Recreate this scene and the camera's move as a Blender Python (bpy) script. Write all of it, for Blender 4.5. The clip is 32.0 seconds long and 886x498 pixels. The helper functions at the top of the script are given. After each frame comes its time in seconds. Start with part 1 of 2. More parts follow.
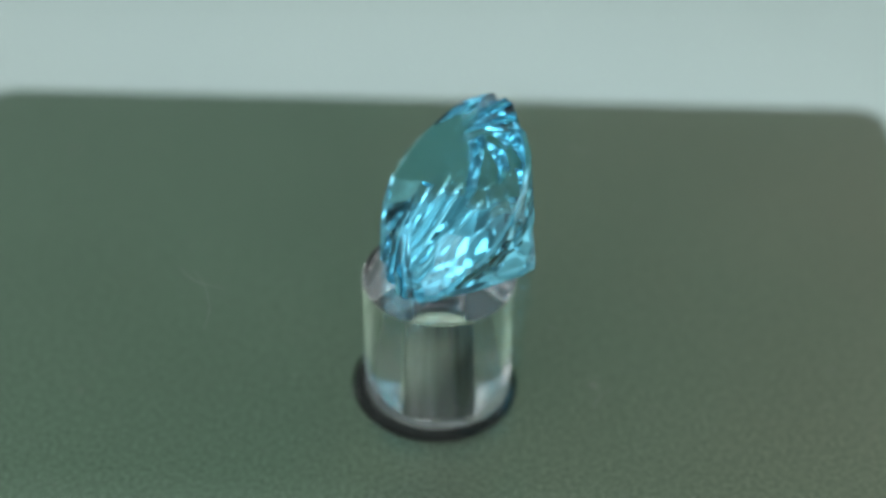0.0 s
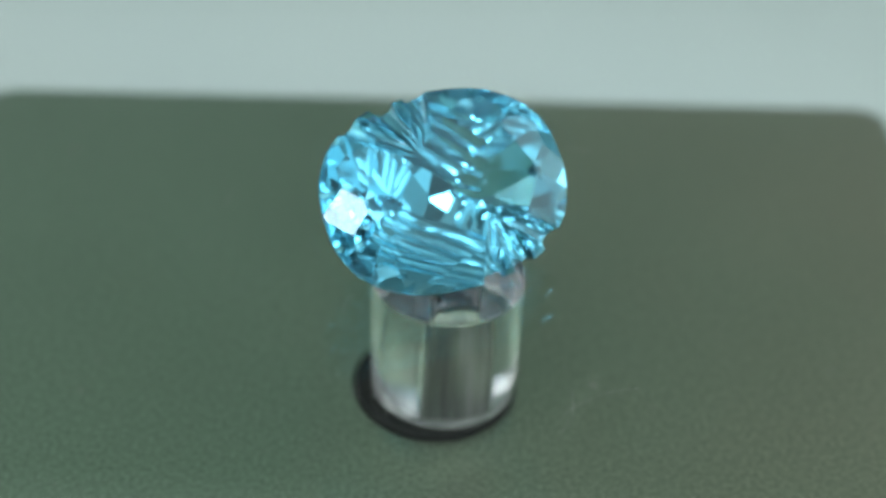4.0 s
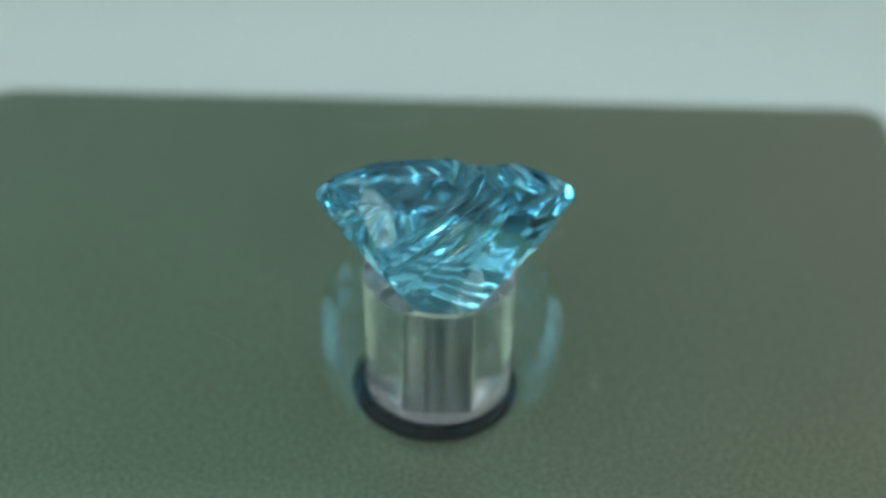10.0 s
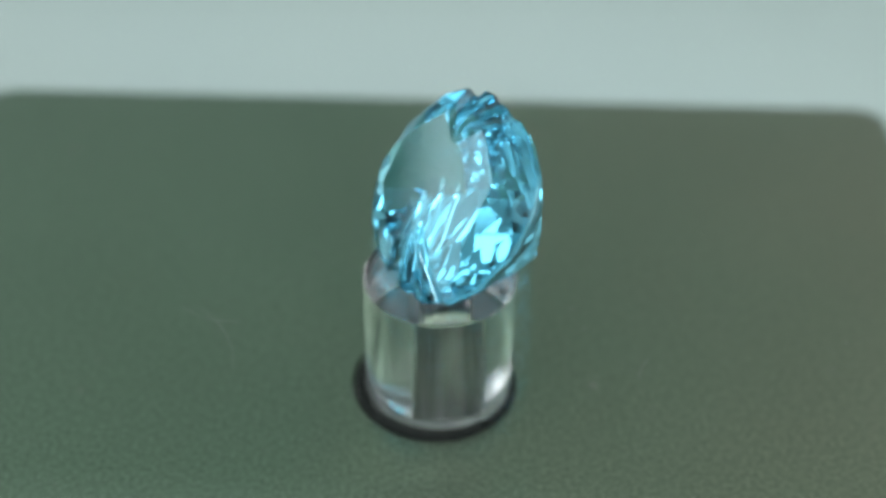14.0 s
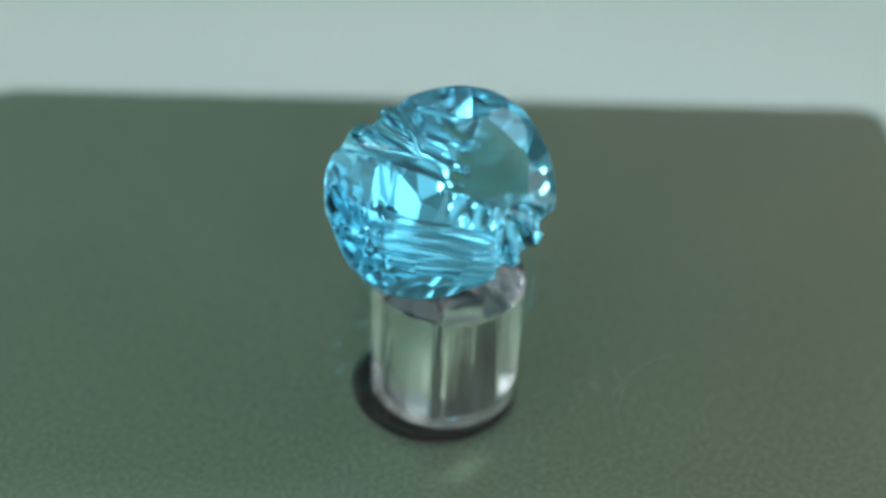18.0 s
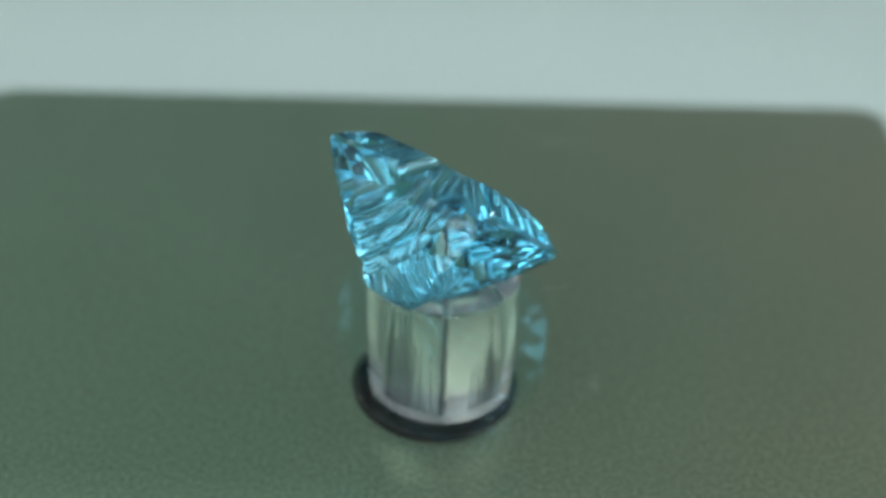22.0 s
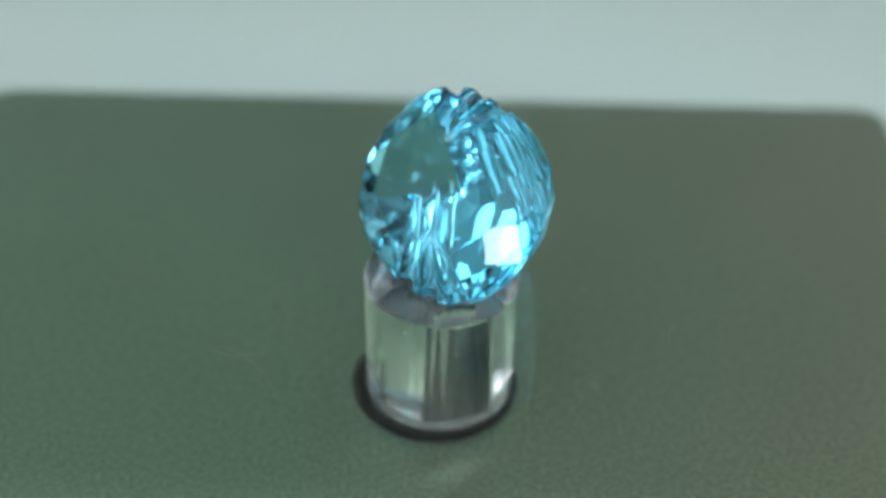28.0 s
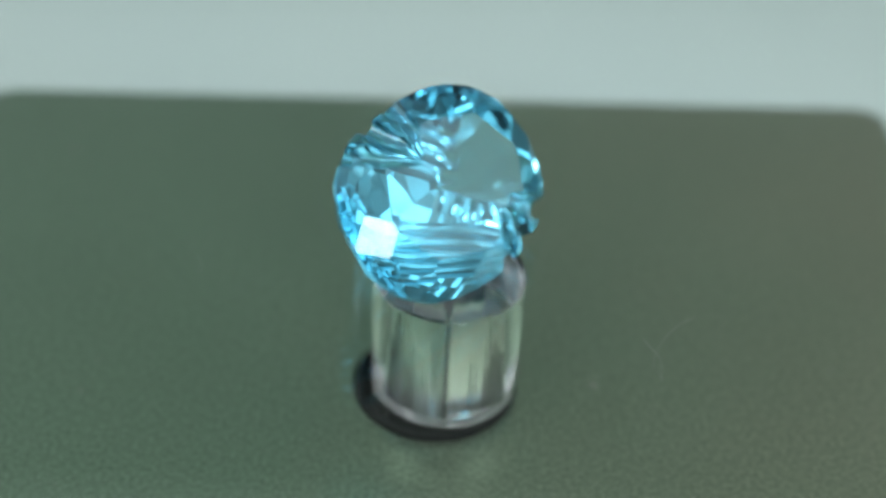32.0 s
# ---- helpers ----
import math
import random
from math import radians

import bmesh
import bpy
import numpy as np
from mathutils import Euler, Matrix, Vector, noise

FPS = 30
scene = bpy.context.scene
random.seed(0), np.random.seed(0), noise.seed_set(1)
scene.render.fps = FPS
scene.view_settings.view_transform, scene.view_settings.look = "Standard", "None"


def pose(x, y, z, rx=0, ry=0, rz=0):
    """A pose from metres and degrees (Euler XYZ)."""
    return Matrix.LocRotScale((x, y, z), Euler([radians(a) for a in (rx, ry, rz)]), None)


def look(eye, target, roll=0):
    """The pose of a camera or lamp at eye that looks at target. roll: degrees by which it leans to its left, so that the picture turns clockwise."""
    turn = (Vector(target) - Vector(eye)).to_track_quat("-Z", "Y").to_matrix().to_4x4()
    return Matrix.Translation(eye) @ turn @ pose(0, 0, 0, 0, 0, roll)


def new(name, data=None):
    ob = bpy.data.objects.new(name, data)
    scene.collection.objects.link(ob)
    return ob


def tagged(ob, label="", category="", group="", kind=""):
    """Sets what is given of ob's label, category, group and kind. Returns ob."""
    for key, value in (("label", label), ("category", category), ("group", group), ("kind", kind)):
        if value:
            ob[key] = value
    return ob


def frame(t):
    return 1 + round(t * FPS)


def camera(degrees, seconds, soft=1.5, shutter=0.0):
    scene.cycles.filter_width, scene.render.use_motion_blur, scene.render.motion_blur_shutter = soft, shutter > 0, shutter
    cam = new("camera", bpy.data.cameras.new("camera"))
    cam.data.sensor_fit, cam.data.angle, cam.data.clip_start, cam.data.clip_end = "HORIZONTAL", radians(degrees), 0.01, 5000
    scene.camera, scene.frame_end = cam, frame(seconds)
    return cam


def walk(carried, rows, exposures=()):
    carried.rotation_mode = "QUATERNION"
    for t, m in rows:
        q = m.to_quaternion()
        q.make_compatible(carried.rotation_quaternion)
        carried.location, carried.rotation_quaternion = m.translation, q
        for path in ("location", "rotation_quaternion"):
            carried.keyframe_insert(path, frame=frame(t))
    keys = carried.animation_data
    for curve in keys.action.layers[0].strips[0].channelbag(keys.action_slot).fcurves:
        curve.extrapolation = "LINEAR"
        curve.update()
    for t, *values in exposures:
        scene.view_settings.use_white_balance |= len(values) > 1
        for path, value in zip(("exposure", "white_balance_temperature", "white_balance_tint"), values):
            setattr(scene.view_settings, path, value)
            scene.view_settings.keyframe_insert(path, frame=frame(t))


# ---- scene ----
MM = 0.001
ALPHA = 47.0            # lean of the stone's axis from the upright, degrees
TURN = 13.5             # seconds for one turn of the hub
FACING = 3.16           # the moment at which the stone's table leans straight to the camera


def mm(*v):
    return Vector(v) * MM


# ---- camera ----
cam = camera(33.56, 32.0, soft=3.2)
PITCH = radians(39)
EYE = mm(-0.08, -54.75, 54.555)
AIM = EYE + mm(0.0, 40 * math.cos(PITCH), -40 * math.sin(PITCH))
cam.data.dof.use_dof = True
cam.data.dof.focus_distance = 0.0672
cam.data.dof.aperture_fstop = 22.0
walk(cam, [(0.0, look(EYE, AIM, 1.9)), (32.0, look(EYE, AIM, 1.9))])
scene.view_settings.exposure = 0.06

# ---- light ----
world = bpy.data.worlds.new("room_air")
world.use_nodes = True
world.node_tree.nodes["Background"].inputs[0].default_value = (0.80, 0.95, 0.97, 1)
world.node_tree.nodes["Background"].inputs[1].default_value = 0.45
scene.world = world


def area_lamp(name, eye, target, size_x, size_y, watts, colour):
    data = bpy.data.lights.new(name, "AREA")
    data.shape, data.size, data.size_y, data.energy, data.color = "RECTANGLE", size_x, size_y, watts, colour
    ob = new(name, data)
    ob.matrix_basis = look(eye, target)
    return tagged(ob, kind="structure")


def lamp_towards(name, azimuth, height, distance, size_x, size_y, watts, colour=(0.96, 1.0, 1.0)):
    a, h = radians(azimuth), radians(height)
    eye = Vector((math.sin(a) * math.cos(h), -math.cos(a) * math.cos(h), math.sin(h))) * distance
    area_lamp(name, eye, (0, 0, 0.01), size_x, size_y, watts, colour)


# two small panels beside the camera and the room's ceiling light
lamp_towards("panel_light_one_side", -36, 34.5, 0.5, 0.12, 0.10, 0.62)
lamp_towards("panel_light_other_side", 19, 34.5, 0.5, 0.12, 0.10, 0.62)
area_lamp("ceiling_light", (0.0, -0.55, 1.38), (0, -0.55, 0), 2.2, 1.0, 5.0, (0.92, 1.0, 0.97))
# unseen fill lamps added for the stone: one wide, opposite it two narrow, spaced
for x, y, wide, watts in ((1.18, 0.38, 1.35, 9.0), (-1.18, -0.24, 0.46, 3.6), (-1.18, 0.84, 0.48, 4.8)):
    area_lamp("side_fill_light", (x, y, 0.45), (0, y, 0.45), wide, 1.1, watts, (0.94, 1.0, 0.99))


# ---- materials ----
def node_material(name):
    m = bpy.data.materials.new(name)
    m.use_nodes = True
    return m, m.node_tree.nodes, m.node_tree.links, m.node_tree.nodes["Principled BSDF"]


def noise_ramp(nodes, links, scale, a, b, low=0.35, high=0.65, detail=6.0, stretch=None):
    co = nodes.new("ShaderNodeTexCoord")
    tex = nodes.new("ShaderNodeTexNoise")
    tex.inputs["Scale"].default_value, tex.inputs["Detail"].default_value = scale, detail
    if stretch:
        mp = nodes.new("ShaderNodeMapping")
        mp.inputs["Scale"].default_value = stretch
        links.new(co.outputs["Object"], mp.inputs["Vector"])
        links.new(mp.outputs["Vector"], tex.inputs["Vector"])
    else:
        links.new(co.outputs["Object"], tex.inputs["Vector"])
    ramp = nodes.new("ShaderNodeValToRGB")
    ramp.color_ramp.elements[0].position, ramp.color_ramp.elements[1].position = low, high
    ramp.color_ramp.elements[0].color, ramp.color_ramp.elements[1].color = a, b
    links.new(tex.outputs["Fac"], ramp.inputs["Fac"])
    return tex, ramp


def surface(name, a, b, scale, roughness, metallic=0.0, bump=0.0, bump_scale=None, rough_spread=0.0):
    m, nodes, links, bsdf = node_material(name)
    tex, ramp = noise_ramp(nodes, links, scale, (*a, 1), (*b, 1))
    links.new(ramp.outputs["Color"], bsdf.inputs["Base Color"])
    bsdf.inputs["Roughness"].default_value, bsdf.inputs["Metallic"].default_value = roughness, metallic
    if rough_spread:
        t2, r2 = noise_ramp(nodes, links, scale * 2.7, (roughness - rough_spread,) * 3 + (1,), (roughness + rough_spread,) * 3 + (1,))
        links.new(r2.outputs["Color"], bsdf.inputs["Roughness"])
    if bump:
        t3, r3 = noise_ramp(nodes, links, bump_scale, (0, 0, 0, 1), (1, 1, 1, 1), 0.2, 0.8)
        bp = nodes.new("ShaderNodeBump")
        bp.inputs["Strength"].default_value, bp.inputs["Distance"].default_value = bump, 0.00002
        links.new(r3.outputs["Color"], bp.inputs["Height"])
        links.new(bp.outputs["Normal"], bsdf.inputs["Normal"])
    return m


def glass(name, colour, ior, roughness=0.0):
    m, nodes, links, bsdf = node_material(name)
    bsdf.inputs["Base Color"].default_value = (*colour, 1)
    bsdf.inputs["Transmission Weight"].default_value = 1.0
    bsdf.inputs["IOR"].default_value, bsdf.inputs["Roughness"].default_value = ior, roughness
    return m


def topaz(name, roughness):
    """Clear blue crystal: each passage through it takes out red, and each bounce within it some more."""
    m, nodes, links, bsdf = node_material(name)
    bsdf.inputs["Base Color"].default_value = (0.34, 0.81, 0.96, 1)
    bsdf.inputs["Transmission Weight"].default_value = 1.0
    bsdf.inputs["IOR"].default_value, bsdf.inputs["Roughness"].default_value = 1.62, roughness
    crystal = nodes.new("ShaderNodeBsdfGlass")
    crystal.inputs["Color"].default_value = (0.56, 0.88, 0.985, 1)
    crystal.inputs["IOR"].default_value, crystal.inputs["Roughness"].default_value = 1.62, roughness
    both = nodes.new("ShaderNodeMixShader")
    both.inputs["Fac"].default_value = 0.74
    links.new(bsdf.outputs[0], both.inputs[1])
    links.new(crystal.outputs[0], both.inputs[2])
    links.new(both.outputs[0], nodes["Material Output"].inputs["Surface"])
    return m


TOPAZ = topaz("blue_topaz", 0.03)
CARVED = topaz("carved_blue_topaz", 0.11)
ACRYLIC = glass("clear_acrylic", (0.88, 0.885, 0.90), 1.49, 0.06)


def milled_bore():
    """Acrylic with the upright marks of a milling tool."""
    m = glass("machined_acrylic", (0.55, 0.545, 0.57), 1.49, 0.09)
    nodes, links = m.node_tree.nodes, m.node_tree.links
    marks, ramp = noise_ramp(nodes, links, 1.0, (0, 0, 0, 1), (1, 1, 1, 1), 0.3, 0.7, 3.0, (2600.0, 2600.0, 60.0))
    bump = nodes.new("ShaderNodeBump")
    bump.inputs["Strength"].default_value, bump.inputs["Distance"].default_value = 0.6, 0.00004
    links.new(ramp.outputs["Color"], bump.inputs["Height"])
    links.new(bump.outputs["Normal"], nodes["Principled BSDF"].inputs["Normal"])
    return m


BORE = milled_bore()
FOOT = glass("sanded_acrylic", (0.88, 0.92, 0.93), 1.49, 0.42)
TOP = glass("sawn_acrylic", (0.90, 0.90, 0.94), 1.49, 0.05)


def plate_metal():
    """Satin metal, greener on one side and browner on the other, with a fine blasted grain."""
    m, nodes, links, bsdf = node_material("satin_dark_metal")
    big, tone = noise_ramp(nodes, links, 45.0, (0.184, 0.276, 0.198, 1), (0.258, 0.274, 0.197, 1), 0.25, 0.75, 3.0)
    co = nodes.new("ShaderNodeTexCoord")
    axes = nodes.new("ShaderNodeSeparateXYZ")
    links.new(co.outputs["Object"], axes.inputs[0])
    across = nodes.new("ShaderNodeMapRange")
    across.inputs["From Min"].default_value, across.inputs["From Max"].default_value = -0.012, 0.034
    links.new(axes.outputs["X"], across.inputs["Value"])
    blend = nodes.new("ShaderNodeMix")
    blend.inputs["Factor"].default_value = 0.6
    links.new(big.outputs["Fac"], blend.inputs["A"])
    links.new(across.outputs["Result"], blend.inputs["B"])
    links.new(blend.outputs["Result"], tone.inputs["Fac"])
    fine, grain = noise_ramp(nodes, links, 4300.0, (0.74, 0.74, 0.74, 1), (1.26, 1.26, 1.24, 1), 0.34, 0.68, 3.0)
    mix = nodes.new("ShaderNodeMix")
    mix.data_type, mix.blend_type = "RGBA", "MULTIPLY"
    mix.inputs["Factor"].default_value = 1.0
    links.new(tone.outputs["Color"], mix.inputs["A"])
    links.new(grain.outputs["Color"], mix.inputs["B"])
    links.new(mix.outputs["Result"], bsdf.inputs["Base Color"])
    bsdf.inputs["Metallic"].default_value = 0.87
    stain, rough = noise_ramp(nodes, links, 120.0, (0.29, 0.29, 0.29, 1), (0.32, 0.32, 0.32, 1), 0.35, 0.65)
    links.new(rough.outputs["Color"], bsdf.inputs["Roughness"])
    bump = nodes.new("ShaderNodeBump")
    bump.inputs["Strength"].default_value, bump.inputs["Distance"].default_value = 0.3, 0.00002
    links.new(fine.outputs["Fac"], bump.inputs["Height"])
    links.new(bump.outputs["Normal"], bsdf.inputs["Normal"])
    return m


PLATE = plate_metal()
BLACK = surface("black_plastic", (0.004, 0.005, 0.005), (0.007, 0.008, 0.008), 900.0, 0.12)
BLACK.node_tree.nodes["Principled BSDF"].inputs["Specular IOR Level"].default_value = 0.06
BODY = surface("dark_casing", (0.05, 0.055, 0.05), (0.065, 0.07, 0.065), 200.0, 0.45)
WHITE = surface("pale_laminate", (0.525, 0.625, 0.63), (0.565, 0.655, 0.645), 9.0, 0.5)


def brushed_rod():
    """Dark steel with fine upright brush marks."""
    m, nodes, links, bsdf = node_material("brushed_dark_steel")
    marks, ramp = noise_ramp(nodes, links, 1.0, (0.03, 0.03, 0.034, 1), (0.46, 0.46, 0.48, 1), 0.3, 0.7, 4.0, (2200.0, 2200.0, 90.0))
    links.new(ramp.outputs["Color"], bsdf.inputs["Base Color"])
    bsdf.inputs["Metallic"].default_value, bsdf.inputs["Roughness"].default_value = 1.0, 0.38
    bump = nodes.new("ShaderNodeBump")
    bump.inputs["Strength"].default_value, bump.inputs["Distance"].default_value = 0.7, 0.00005
    links.new(marks.outputs["Fac"], bump.inputs["Height"])
    links.new(bump.outputs["Normal"], bsdf.inputs["Normal"])
    return m


ROD = brushed_rod()
PANE = glass("clear_float_glass", (0.985, 1.0, 0.995), 1.5)
LINT = surface("pale_lint", (0.42, 0.45, 0.43), (0.55, 0.58, 0.55), 4000.0, 0.8)
STEEL = surface("turned_steel", (0.24, 0.26, 0.26), (0.52, 0.55, 0.55), 1400.0, 0.5, 0.5)
GREY = surface("grey_plaster", (0.25, 0.275, 0.265), (0.29, 0.31, 0.30), 3.0, 0.85)
MIDGREY = surface("mid_grey_plaster", (0.14, 0.15, 0.145), (0.17, 0.18, 0.175), 3.0, 0.85)
PLASTER = surface("pale_plaster", (0.74, 0.79, 0.77), (0.79, 0.82, 0.80), 3.0, 0.85)
DUST = surface("dust", (0.26, 0.27, 0.25), (0.36, 0.37, 0.34), 5000.0, 0.9)


# ---- mesh helpers ----
def finish(name, bm, material, smooth=False):
    me = bpy.data.meshes.new(name)
    bmesh.ops.recalc_face_normals(bm, faces=bm.faces)
    bm.to_mesh(me)
    bm.free()
    for mat in (material if isinstance(material, (list, tuple)) else (material,)):
        me.materials.append(mat)
    if smooth:
        me.polygons.foreach_set("use_smooth", [True] * len(me.polygons))
    return me


def part(name, bm, material, parent, label="", smooth=False):
    ob = new(name, finish(name, bm, material, smooth))
    ob.parent = parent
    if label:
        ob["label"] = label
    return ob


def lathe(bm, profile, steps=128, closed=True):
    """A ring of faces round z for each step of the profile, a list of (r, z)."""
    rings = []
    for r, z in profile:
        rings.append([bm.verts.new((r * math.cos(2 * math.pi * k / steps), r * math.sin(2 * math.pi * k / steps), z)) for k in range(steps)])
    pairs = list(zip(rings, rings[1:])) + ([(rings[-1], rings[0])] if closed else [])
    for a, b in pairs:
        for k in range(steps):
            bm.faces.new((a[k], a[(k + 1) % steps], b[(k + 1) % steps], b[k]))
    return rings


def rounded_box(bm, size, centre, bevel, segments=3):
    made = bmesh.ops.create_cube(bm, size=1.0, matrix=Matrix.Translation(centre) @ Matrix.Diagonal((*size, 1)))
    edges = list({e for v in made["verts"] for e in v.link_edges})
    bmesh.ops.bevel(bm, geom=edges, offset=bevel, segments=segments, profile=0.5, affect="EDGES")


# ---- room ----
def slab(name, size, centre, material, label=""):
    bm = bmesh.new()
    bmesh.ops.create_cube(bm, size=1.0, matrix=Matrix.Translation(centre) @ Matrix.Diagonal((*size, 1)))
    return tagged(new(name, finish(name, bm, material)), label, kind="structure")


DEEP = -0.030
slab("tabletop", (1.6, 1.2, 0.03), (0, 0.2, DEEP - 0.015), WHITE, "pale grey laminate tabletop under the display stand")
slab("wall_north", (2.4, 0.1, 2.2), (0, 1.25, 0.3), GREY)
slab("wall_south", (2.4, 0.1, 2.2), (0, -1.25, 0.3), MIDGREY)
slab("wall_east", (0.1, 2.6, 2.2), (1.25, 0, 0.3), PLASTER)
slab("wall_west", (0.1, 2.6, 2.2), (-1.25, 0, 0.3), PLASTER)
slab("ceiling", (2.6, 2.6, 0.1), (0, 0, 1.45), PLASTER)
slab("floor", (2.6, 2.6, 0.1), (0, 0, -0.85), PLASTER)


def curved_reflector():
    """Pale reflector added out of view on the table, curving up behind the stand."""
    bm = bmesh.new()
    line = [(0.14, 0.0), (0.22, 0.0)]
    for k in range(1, 13):
        a = radians(62.0 * k / 12)
        line.append((0.22 + 0.16 * math.sin(a), 0.16 * (1 - math.cos(a))))
    line.append((line[-1][0] + 0.065, line[-1][1] + 0.12))
    rows = []
    for y, z in line:
        rows.append([bm.verts.new((x, y, DEEP + 0.004 + z)) for x in (-0.75, 0.75)])
    for a, b in zip(rows, rows[1:]):
        bm.faces.new((a[0], a[1], b[1], b[0]))
    bmesh.ops.solidify(bm, geom=bm.faces[:], thickness=0.0015)
    return tagged(new("reflector_sheet", finish("reflector_sheet", bm, WHITE, True)), "added pale grey curved reflector, unseen, behind the display stand", kind="structure")


curved_reflector()


# ---- display stand ----
HOLE_X, HOLE_Y = -0.30, 0.58  # the hole lies a little beside the axis of the hub


def display_stand():
    stand = tagged(new("display_stand"), "low square display stand with a satin dark grey top plate", "display stand")
    bm = bmesh.new()
    # top plate with a round hole
    n = 192
    wide, back, front, corner = 29.6, 27.5, -31.0, 1.5

    def outline(k, inset):
        """Where the ray at step k leaves the rounded square."""
        a = 2 * math.pi * (k + 0.5) / n
        d = Vector((math.cos(a), math.sin(a)))
        lo, hi = 0.0, 60.0
        for _ in range(40):
            mid = (lo + hi) / 2
            p = d * mid
            qx = abs(p.x) - (wide - inset - corner)
            qy = abs(p.y - (back + front) / 2) - ((back - front) / 2 - inset - corner)
            dist = math.hypot(max(qx, 0), max(qy, 0)) + min(max(qx, qy), 0) - corner
            lo, hi = (mid, hi) if dist < 0 else (lo, mid)
        p = d * lo + Vector((-0.25, 0))
        turn = radians(1.0)
        return p.x * math.cos(turn) - p.y * math.sin(turn), p.x * math.sin(turn) + p.y * math.cos(turn)
    rings = []
    for z, inset in ((-3.0, 0.0), (-0.4, 0.0), (-0.12, 0.12), (0.0, 0.4)):
        rings.append([bm.verts.new((outline(k, inset)[0] * MM, outline(k, inset)[1] * MM, z * MM)) for k in range(n)])
    for r, z in ((12.0, 0.0), (5.60, 0.0), (4.30, 0.0), (4.22, -0.08), (4.22, -3.0)):
        rings.append([bm.verts.new((HOLE_X * MM + r * MM * math.cos(2 * math.pi * (k + 0.5) / n), HOLE_Y * MM + r * MM * math.sin(2 * math.pi * (k + 0.5) / n), z * MM)) for k in range(n)])
    for a, b in zip(rings, rings[1:] + rings[:1]):
        for k in range(n):
            f = bm.faces.new((a[k], a[(k + 1) % n], b[(k + 1) % n], b[k]))
    plate = part("top_plate", bm, PLATE, stand, "satin dark grey-green metal top plate with a round hole")
    for f in plate.data.polygons:
        c = f.center
        f.use_smooth = c.length < 5.5 * MM and abs(f.normal.z) < 0.5
    bm = bmesh.new()
    lathe(bm, [(3.70 * MM, -2.9 * MM), (4.06 * MM, -2.9 * MM), (4.06 * MM, 0.06 * MM), (4.04 * MM, 0.16 * MM), (3.98 * MM, 0.23 * MM), (3.86 * MM, 0.25 * MM), (3.72 * MM, 0.22 * MM), (3.70 * MM, 0.12 * MM)])
    bush = part("bushing", bm, BLACK, stand, "glossy black plastic bushing", smooth=True)
    bush.location = mm(HOLE_X, HOLE_Y, 0)
    bm = bmesh.new()
    rounded_box(bm, (0.054, 0.054, 0.024), (0, -0.002, -0.003 - 0.012), 0.002)
    part("casing", bm, BODY, stand, "dark moulded casing below the plate")
    for x in (-1, 1):
        for y in (-1, 1):
            bm = bmesh.new()
            bmesh.ops.create_cone(bm, cap_ends=True, segments=24, radius1=0.005, radius2=0.0055, depth=0.003, matrix=Matrix.Translation((x * 0.021, y * 0.021 - 0.002, -0.0285)))
            part("foot", bm, BLACK, stand, "black rubber foot")
    return stand


# ---- what turns ----
SEAT_OFF = mm(0.10, -0.13, 0)
BORE_TURN = -3.0


def hub():
    thing = tagged(new("turntable_hub"), "black turning hub with a grey steel top under the clear post", "turntable hub")
    bm = bmesh.new()
    lathe(bm, [(0.00001, -2.9 * MM), (2.90 * MM, -2.9 * MM), (2.90 * MM, 0.90 * MM), (2.86 * MM, 0.96 * MM), (0.00001, 0.96 * MM)])
    body = part("body", bm, BLACK, thing, "glossy black plastic body")
    bm = bmesh.new()
    lathe(bm, [(2.05 * MM, 0.96 * MM), (3.30 * MM, 0.96 * MM), (3.30 * MM, 1.02 * MM), (3.26 * MM, 1.04 * MM), (2.05 * MM, 1.04 * MM)])
    disc = part("top_ring", bm, STEEL, thing, "grey turned steel ring")
    bm = bmesh.new()
    rounded_box(bm, (2.48 * MM, 2.48 * MM, 7.42 * MM), (0, 0, 4.33 * MM), 0.10 * MM)
    spindle = part("spindle", bm, ROD, thing, "dark brushed square steel spindle")
    spindle.matrix_basis = Matrix.Translation(SEAT_OFF) @ pose(0, 0, 0, 0.8, 0.6, BORE_TURN)
    for ob in (body, disc):
        for f in ob.data.polygons:
            f.use_smooth = abs(f.normal.z) < 0.9
    return thing


POST_LOW, POST_HIGH, POST_R = 1.05, 8.02, 3.75


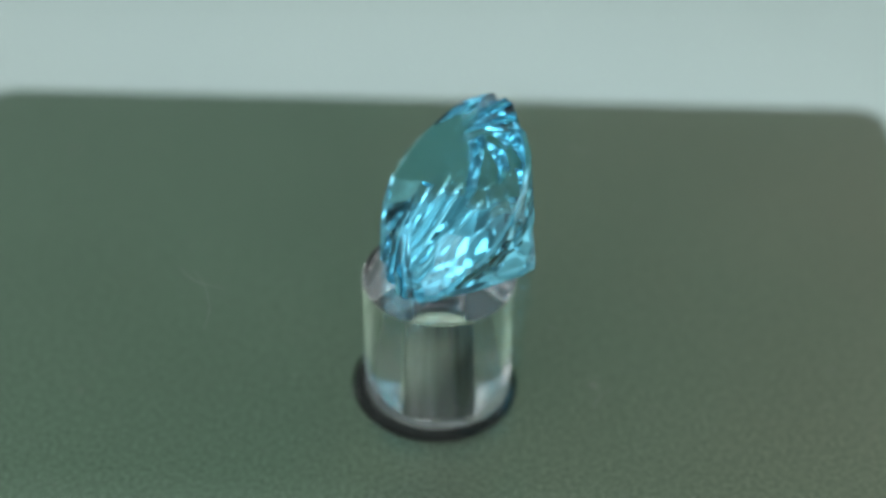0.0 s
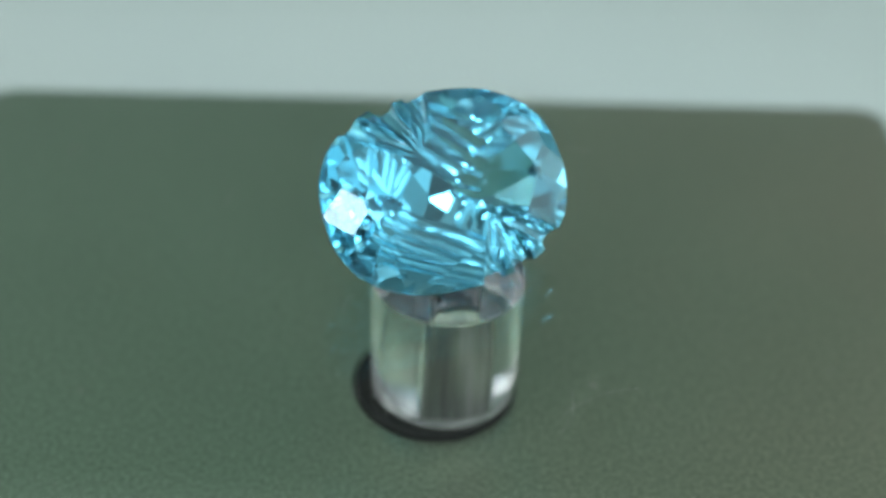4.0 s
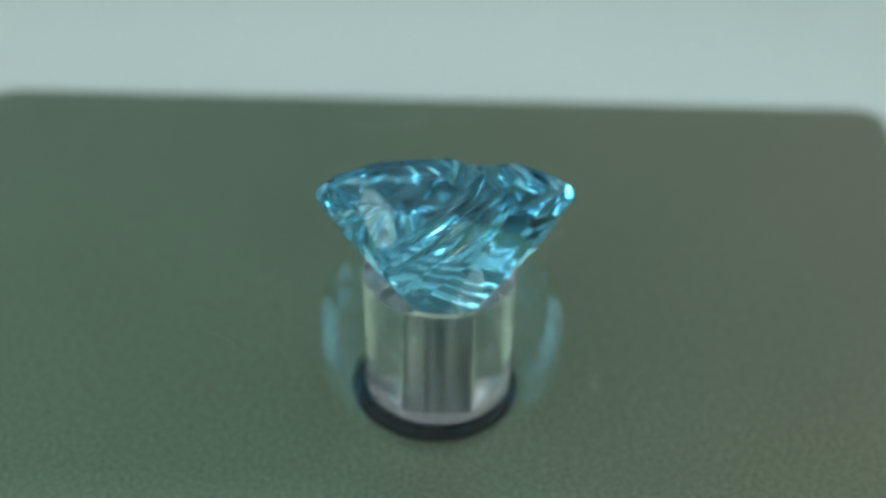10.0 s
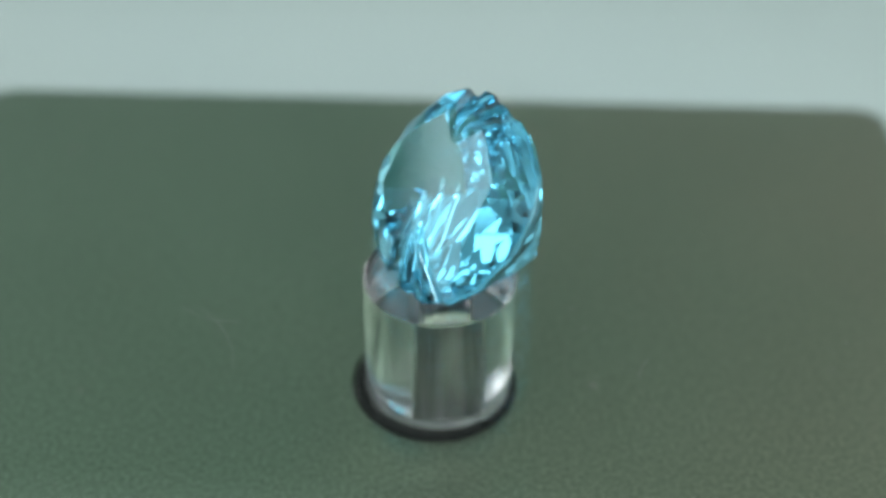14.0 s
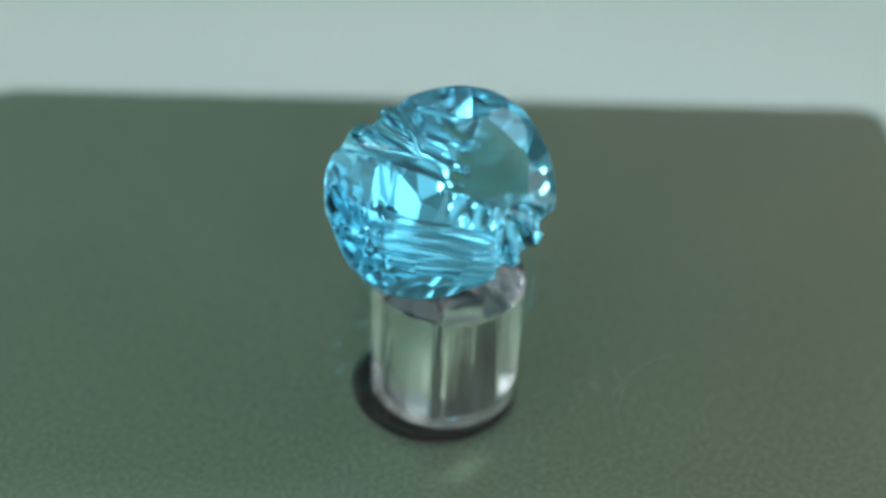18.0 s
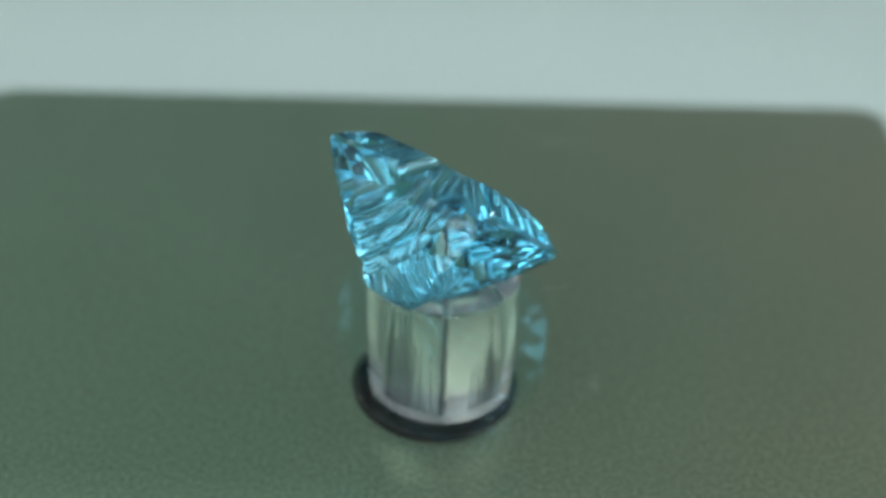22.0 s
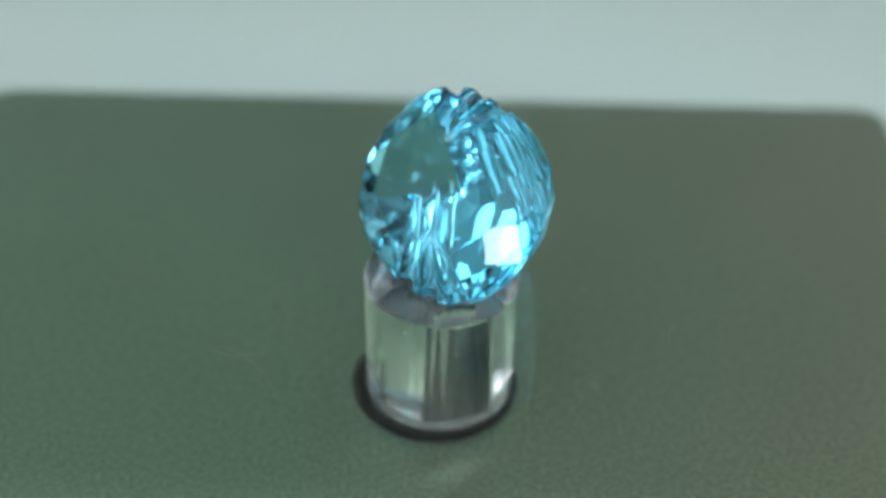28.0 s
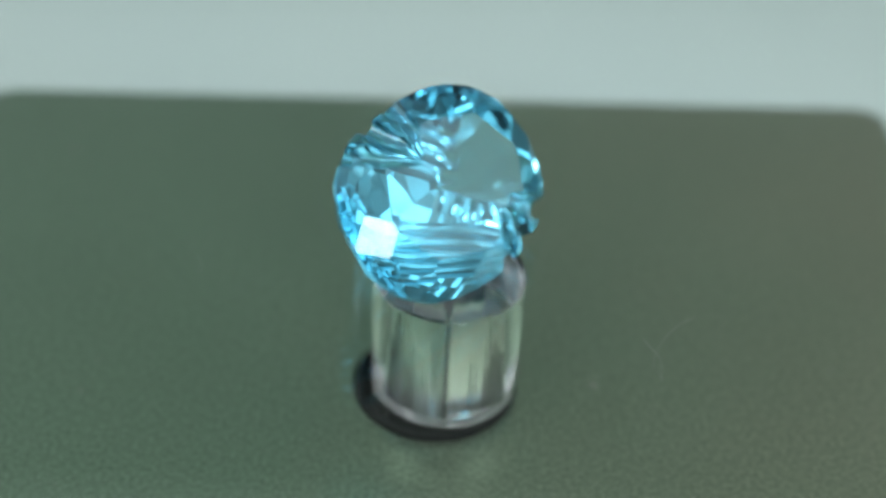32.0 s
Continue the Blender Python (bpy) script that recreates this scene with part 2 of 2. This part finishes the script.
def display_post():
    """A clear round tube with a square bore, its rims chamfered."""
    bm = bmesh.new()
    steps, side, first = 128, 1.33, radians(-45 - 46.7)
    prof = [(POST_R - 0.05, POST_LOW), (POST_R, POST_LOW + 0.05), (POST_R, POST_HIGH - 0.16), (POST_R - 0.05, POST_HIGH - 0.05), (POST_R - 0.16, POST_HIGH)]
    rings = lathe(bm, [(r * MM, z * MM) for r, z in prof], steps, closed=False)
    inner = []
    for z in (POST_HIGH, POST_HIGH - 0.12, POST_LOW):
        grow = 0.10 if z == POST_HIGH else 0.0
        ring = []
        for k in range(steps):
            a = 2 * math.pi * k / steps
            c, s = math.cos(a), math.sin(a)
            r = (side + grow) / (abs(c) ** 14 + abs(s) ** 14) ** (1 / 14)
            ring.append(bm.verts.new((r * c * MM, r * s * MM, z * MM)))
        inner.append(ring)
    for a, b, mat in ((rings[-1], inner[0], 2), (inner[0], inner[1], 0), (inner[1], inner[2], 1), (inner[2], rings[0], 3)):
        for k in range(steps):
            f = bm.faces.new((a[k], a[(k + 1) % steps], b[(k + 1) % steps], b[k]))
            f.material_index = mat
    for k in range(steps):
        for f in set(rings[0][k].link_faces) & set(rings[1][k].link_faces):
            f.material_index = 2
    me = finish("display_post", bm, (ACRYLIC, BORE, TOP, FOOT))
    for f in me.polygons:
        r = math.hypot(f.center.x, f.center.y)
        f.use_smooth = r > (POST_R - 0.1) * MM and abs(f.normal.z) < 0.5
    return tagged(new("display_post", me), "clear acrylic round post with a square bore holding the stone", "display post")


DISC_LOW, DISC_HIGH = POST_HIGH + 0.07, POST_HIGH + 1.74


def glass_platter():
    """A clear disc on the post: the stone and its faint double reflection stand on it."""
    bm = bmesh.new()
    edge = 54.0
    lathe(bm, [(0.00001, DISC_LOW * MM), ((edge - 0.3) * MM, DISC_LOW * MM), (edge * MM, (DISC_LOW + 0.3) * MM), (edge * MM, (DISC_HIGH - 0.3) * MM), ((edge - 0.3) * MM, DISC_HIGH * MM), (0.00001, DISC_HIGH * MM)], closed=False)
    bmesh.ops.remove_doubles(bm, verts=bm.verts, dist=0.0001)
    platter = tagged(new("glass_platter", finish("glass_platter", bm, PANE)), "clear thin round glass platter lying on the post", "glass platter")
    platter.visible_shadow = False
    return platter


def pavilion_tier(a, tier):
    """Slope in degrees and reach of a tier of the pavilion; all are steeper towards the ends of the long axis."""
    slope = 41.5 + 6.0 * math.cos(a) ** 2
    steep, middle, flat = (math.tan(radians(slope + d)) for d in (1.5, -1.5, -4.0))
    far = 0.55 + 0.45 * steep / middle
    return ((slope + 1.5, 1.0), (slope - 1.5, far), (slope - 4.0, 0.30 + (far - 0.30) * middle / flat))[tier]


def pavilion_depth(x, y):
    """How far the pavilion lies below the girdle, over a place in the unit circle."""
    q, a = math.hypot(x, y), math.atan2(y, x)
    return min([1.327 * (0.985 - q)] + [math.tan(radians(d)) * (far - q) for d, far in (pavilion_tier(a, k) for k in range(3))])


def brilliant(rad):
    """An oval brilliant: the planes of its facets (normal, distance), with the girdle at radius 1, and the solid that they bound."""
    planes = []

    def cone(count, first, slope, r, z, up):
        for k in range(count):
            a = radians(first + 360.0 * k / count)
            s = radians(slope)
            c, w = math.cos(a), math.sin(a)
            reach = r * (abs(c) ** 1.74 + abs(w) ** 1.74) ** (1 / 1.74)
            nv = np.array((math.sin(s) * c, math.sin(s) * w, up * math.cos(s)))
            planes.append((nv, float(nv @ np.array((reach * c, reach * w, z)))))
    g, top = 0.028, 0.200
    slope = 27.5
    planes.append((np.array((0, 0, 1.0)), top))
    cone(8, 0, slope, 1.03, g, 1)
    cone(8, 22.5, 0.72 * slope, 0.645, top, 1)
    cone(16, 11.25, 1.28 * slope, 0.995, g, 1)
    cone(48, 3.75, 90.0, 1.0, 0.0, 1)
    # the pavilion: sixteen facets below the girdle, then three tiers that flatten towards a short keel on the long axis
    cone(16, 0.0, 53.0, 0.985, -g, -1)
    for k in range(16):
        for first, tier in ((11.25, 0), (0.0, 1), (11.25, 2)):
            if tier < 2 or k % 2 == 0:
                a = first + 22.5 * k
                slope_here, reach_here = pavilion_tier(radians(a), tier)
                cone(1, a, slope_here, reach_here, -g, -1)
    nrm = np.array([p[0] for p in planes])
    dst = np.array([p[1] for p in planes])
    # corners: every three planes that meet inside all the others
    count = len(planes)
    corners = []
    for i in range(count):
        js, ks = np.triu_indices(count - i - 1, 1)
        js, ks = js + i + 1, ks + i + 1
        m = np.stack((np.broadcast_to(nrm[i], (len(js), 3)), nrm[js], nrm[ks]), 1)
        det = np.linalg.det(m)
        ok = abs(det) > 1e-6
        if not ok.any():
            continue
        rhs = np.stack((np.full(len(js), dst[i]), dst[js], dst[ks]), 1)[ok]
        p = np.linalg.solve(m[ok], rhs[:, :, None])[:, :, 0]
        inside = (p @ nrm.T <= dst + 1e-7).all(1)
        corners.append(p[inside])
    pts = np.concatenate(corners)
    keys = {}
    for p in pts:
        keys.setdefault(tuple(np.round(p, 4)), p)
    pts = np.array(list(keys.values()))
    bm = bmesh.new()
    verts = [bm.verts.new(Vector((p[0] * rad, p[1] * rad * 0.783, p[2] * rad))) for p in pts]
    hull = bmesh.ops.convex_hull(bm, input=verts)
    spare = [v for v in hull["geom_interior"] + hull["geom_unused"] if isinstance(v, bmesh.types.BMVert) and v.is_valid]
    bmesh.ops.delete(bm, geom=list(set(spare)), context="VERTS")
    bmesh.ops.remove_doubles(bm, verts=bm.verts, dist=0.00001)
    bmesh.ops.dissolve_limit(bm, angle_limit=radians(0.3), verts=bm.verts, edges=bm.edges)
    return bm, nrm, dst


def tube_along(bm, path, rad, steps=56):
    """A closed tube with round caps left flat, along a list of points."""
    rings = []
    for i, p in enumerate(path):
        t = (path[min(i + 1, len(path) - 1)] - path[max(i - 1, 0)]).normalized()
        u = t.cross(Vector((0.13, 0.07, 1))).normalized()
        w = t.cross(u)
        r = rad[i]
        rings.append([bm.verts.new(p + (u * math.cos(2 * math.pi * k / steps) + w * math.sin(2 * math.pi * k / steps)) * r) for k in range(steps)])
    for a, b in zip(rings, rings[1:]):
        for k in range(steps):
            bm.faces.new((a[k], a[(k + 1) % steps], b[(k + 1) % steps], b[k]))
    bm.faces.new(rings[0])
    bm.faces.new(rings[-1][::-1])


def gemstone():
    rad = 5.98 * MM
    bm, facet_normals, facet_reach = brilliant(rad)
    body = new("faceted_gemstone", finish("faceted_gemstone", bm, TOPAZ))
    tools = []
    wide, narrow, half_girdle, table_z, deep_z = 5.98, 4.685, 0.144, 1.20, 5.50

    def tool(path, thick):
        tb = bmesh.new()
        tube_along(tb, [p * MM for p in path], [thick * MM] * len(path))
        tools.append(new("cutter", finish("cutter", tb, TOPAZ)))

    def oval(p):
        return math.hypot(p.x / wide, p.y / narrow)

    def glide(points, f):
        """A smooth curve through four points of the plan, f from 0 to 1."""
        x = f * (len(points) - 1)
        i = min(int(x), len(points) - 2)
        u = x - i
        p = [Vector(points[max(0, min(len(points) - 1, i + k))]) for k in (-1, 0, 1, 2)]
        return 0.5 * (2 * p[1] + (p[2] - p[0]) * u + (2 * p[0] - 5 * p[1] + 4 * p[2] - p[3]) * u * u + (3 * p[1] - p[0] - 3 * p[2] + p[3]) * u ** 3)
    # curved grooves that sweep down the pavilion from a notch in the girdle
    first = ((-0.70, 5.20), (0.80, 4.05), (3.00, 2.45), (4.80, 0.70))
    last = ((-2.30, 4.20), (-1.00, 2.65), (0.95, 1.00), (2.90, -0.30))
    for turn in (0, 180):
        spin = Matrix.Rotation(radians(turn), 3, "Z")
        for k in range(3):
            ends = [Vector(a).lerp(Vector(b), (0.38, 0.67, 0.97)[k]) for a, b in zip(first, last)]
            path, thick = [], (1.00, 1.15, 1.20)[k]
            for i in range(29):
                f = i / 28
                p = glide(ends, (0.72, 0.82, 0.90)[k] * f).to_3d()
                q = oval(p)
                p.z = -half_girdle - pavilion_depth(p.x / wide, p.y / narrow) * wide
                out = Vector((p.x / wide ** 2 / q, p.y / narrow ** 2 / q, -1 / (deep_z - half_girdle))).normalized()
                bite = 0.145 * thick * (1 - 0.85 * max(0.0, (f - 0.55) / 0.45) ** 1.5)
                path.append(spin @ (p + out * (thick - bite)))
            tool(path, thick)
    # short grooves that fan out over the crown into the same notches
    for focus, ends in (((-1.15, 1.80), ((-3.75, 3.75), (-2.05, 4.25), (-0.40, 4.75))), ((1.55, -1.70), ((4.55, -3.35), (2.85, -4.15), (1.20, -4.75)))):
        for k, end in enumerate(ends):
            path = []
            for i in range(11):
                f = 1.35 * i / 10
                p = (Vector(focus) * (1 - f) + Vector(end) * f).to_3d()
                q = oval(p)
                p.z = min(table_z, half_girdle + (1 - q) * (table_z - half_girdle) / 0.38)
                bite = (0.50, 0.50, 0.46)[k] * min(1.0, 0.02 + 1.0 * f)
                path.append(p + Vector((0, 0, 0.58 - bite)))
            tool(path, 0.58)
    for t in tools:
        mod = body.modifiers.new("cut", "BOOLEAN")
        mod.operation, mod.object, mod.solver = "DIFFERENCE", t, "EXACT"
    cut = bpy.data.meshes.new_from_object(body.evaluated_get(bpy.context.evaluated_depsgraph_get()))
    body.modifiers.clear()
    body.data = cut
    for t in tools:
        bpy.data.objects.remove(t)
    # the cut facets stay flat, the grooves are smooth with sharp ridges
    flat, curved = [], []
    for f in cut.polygons:
        c = np.array(f.center) / rad / np.array((1, 0.783, 1))
        flat.append(bool((abs(facet_normals @ c - facet_reach) < 2e-4).any()) and abs(f.normal.z) > 0.1)
        curved.append(not flat[-1] or (f.normal.z < 0 and abs(c[0]) < 0.45 and math.hypot(c[0], c[1]) > 0.60))
    cut.set_sharp_from_angle(angle=radians(20))
    cut.polygons.foreach_set("use_smooth", curved)
    cut.materials.clear()
    cut.materials.append(TOPAZ)
    cut.materials.append(CARVED)
    cut.polygons.foreach_set("material_index", [0 if v else 1 for v in flat])
    return tagged(body, "sky-blue faceted oval gemstone with carved curved grooves, tilted on the post", "gemstone")


def dust_on_plate():
    """Pale specks and short fibres of dust on the plate."""
    rng = random.Random(7)
    bm = bmesh.new()
    spots = [(8.0, 0.7, 0.19), (20.8, 2.5, 0.13), (-18.5, -0.9, 0.14), (-23.3, 20.0, 0.20), (-18.0, 1.3, 0.10)]
    spots += [(rng.uniform(-24, 24), rng.uniform(-9, 20), rng.uniform(0.03, 0.07)) for _ in range(30)]
    for x, y, r in spots:
        if math.hypot(x, y) < 6:
            continue
        m = pose(x * MM, y * MM, 0.02 * MM, 0, 0, rng.uniform(0, 180)) @ Matrix.Diagonal((r * MM * 0.5, r * MM * rng.uniform(0.6, 1.1), 0.03 * MM, 1))
        bmesh.ops.create_icosphere(bm, subdivisions=1, radius=1.0, matrix=m)
    return tagged(new("dust", finish("dust", bm, DUST)), "pale dust specks on the dark plate", "dust", kind="stuff")


def lint_on_platter():
    """Fine fibres and specks that lie on the glass and turn with it."""
    rng = random.Random(11)
    bm = bmesh.new()
    for (x0, y0), (x1, y1), bow in (((-5.0, -1.3), (-5.8, -2.3), 0.25), ((4.7, -11.3), (0.6, -11.9), 0.5), ((1.9, -10.4), (0.2, -12.7), -0.3), ((5.1, 4.3), (5.4, 4.7), 0.05), ((9.5, 6.5), (10.6, 5.6), 0.2), ((-9.0, 7.5), (-8.2, 8.6), 0.2)):
        a, b = Vector((x0, y0, 0)), Vector((x1, y1, 0))
        side = Vector((b.y - a.y, a.x - b.x, 0)).normalized()
        path = []
        for i in range(13):
            f = i / 12
            path.append((a.lerp(b, f) + side * (bow * math.sin(math.pi * f) + 0.04 * math.sin(9 * f)) + Vector((0, 0, DISC_HIGH + 0.012))) * MM)
        tube_along(bm, path, [0.005 * MM] * 13, 6)
    for x, y in ((6.7, 4.56), (8.7, 1.8), (11.0, 15.6), (-7.4, -6.1), (-3.3, 9.8), (7.9, -7.2)):
        m = pose(x * MM, y * MM, (DISC_HIGH + 0.01) * MM, 0, 0, rng.uniform(0, 180)) @ Matrix.Diagonal((0.045 * MM, 0.02 * MM, 0.010 * MM, 1))
        bmesh.ops.create_icosphere(bm, subdivisions=1, radius=1.0, matrix=m)
    return tagged(new("lint", finish("lint", bm, LINT)), "fine pale lint fibres lying on the glass platter", "lint", kind="stuff")


STAND = display_stand()
HUB = hub()
POST = display_post()
PLATTER = glass_platter()
STONE = gemstone()
FIBRES = lint_on_platter()
dust_on_plate()


def motions():
    rows = []
    for i in range(65):
        t = 0.5 * i
        rows.append((t, Matrix.Rotation(2 * math.pi * (t - FACING) / TURN, 4, "Z")))
    walk(HUB, rows)
    seat = Matrix.Translation(SEAT_OFF) @ pose(0, 0, 0, 0.8, 0.6, BORE_TURN)
    walk(POST, [(t, m @ seat) for t, m in rows])
    walk(PLATTER, rows)
    walk(FIBRES, rows)
    rest = Matrix.Translation(mm(0.04, 0.28, 13.50)) @ pose(0, 0, 0, ALPHA, 0, 0) @ pose(0, 0, 0, 0, 0, 0.9)
    walk(STONE, [(t, m @ rest) for t, m in rows])


motions()
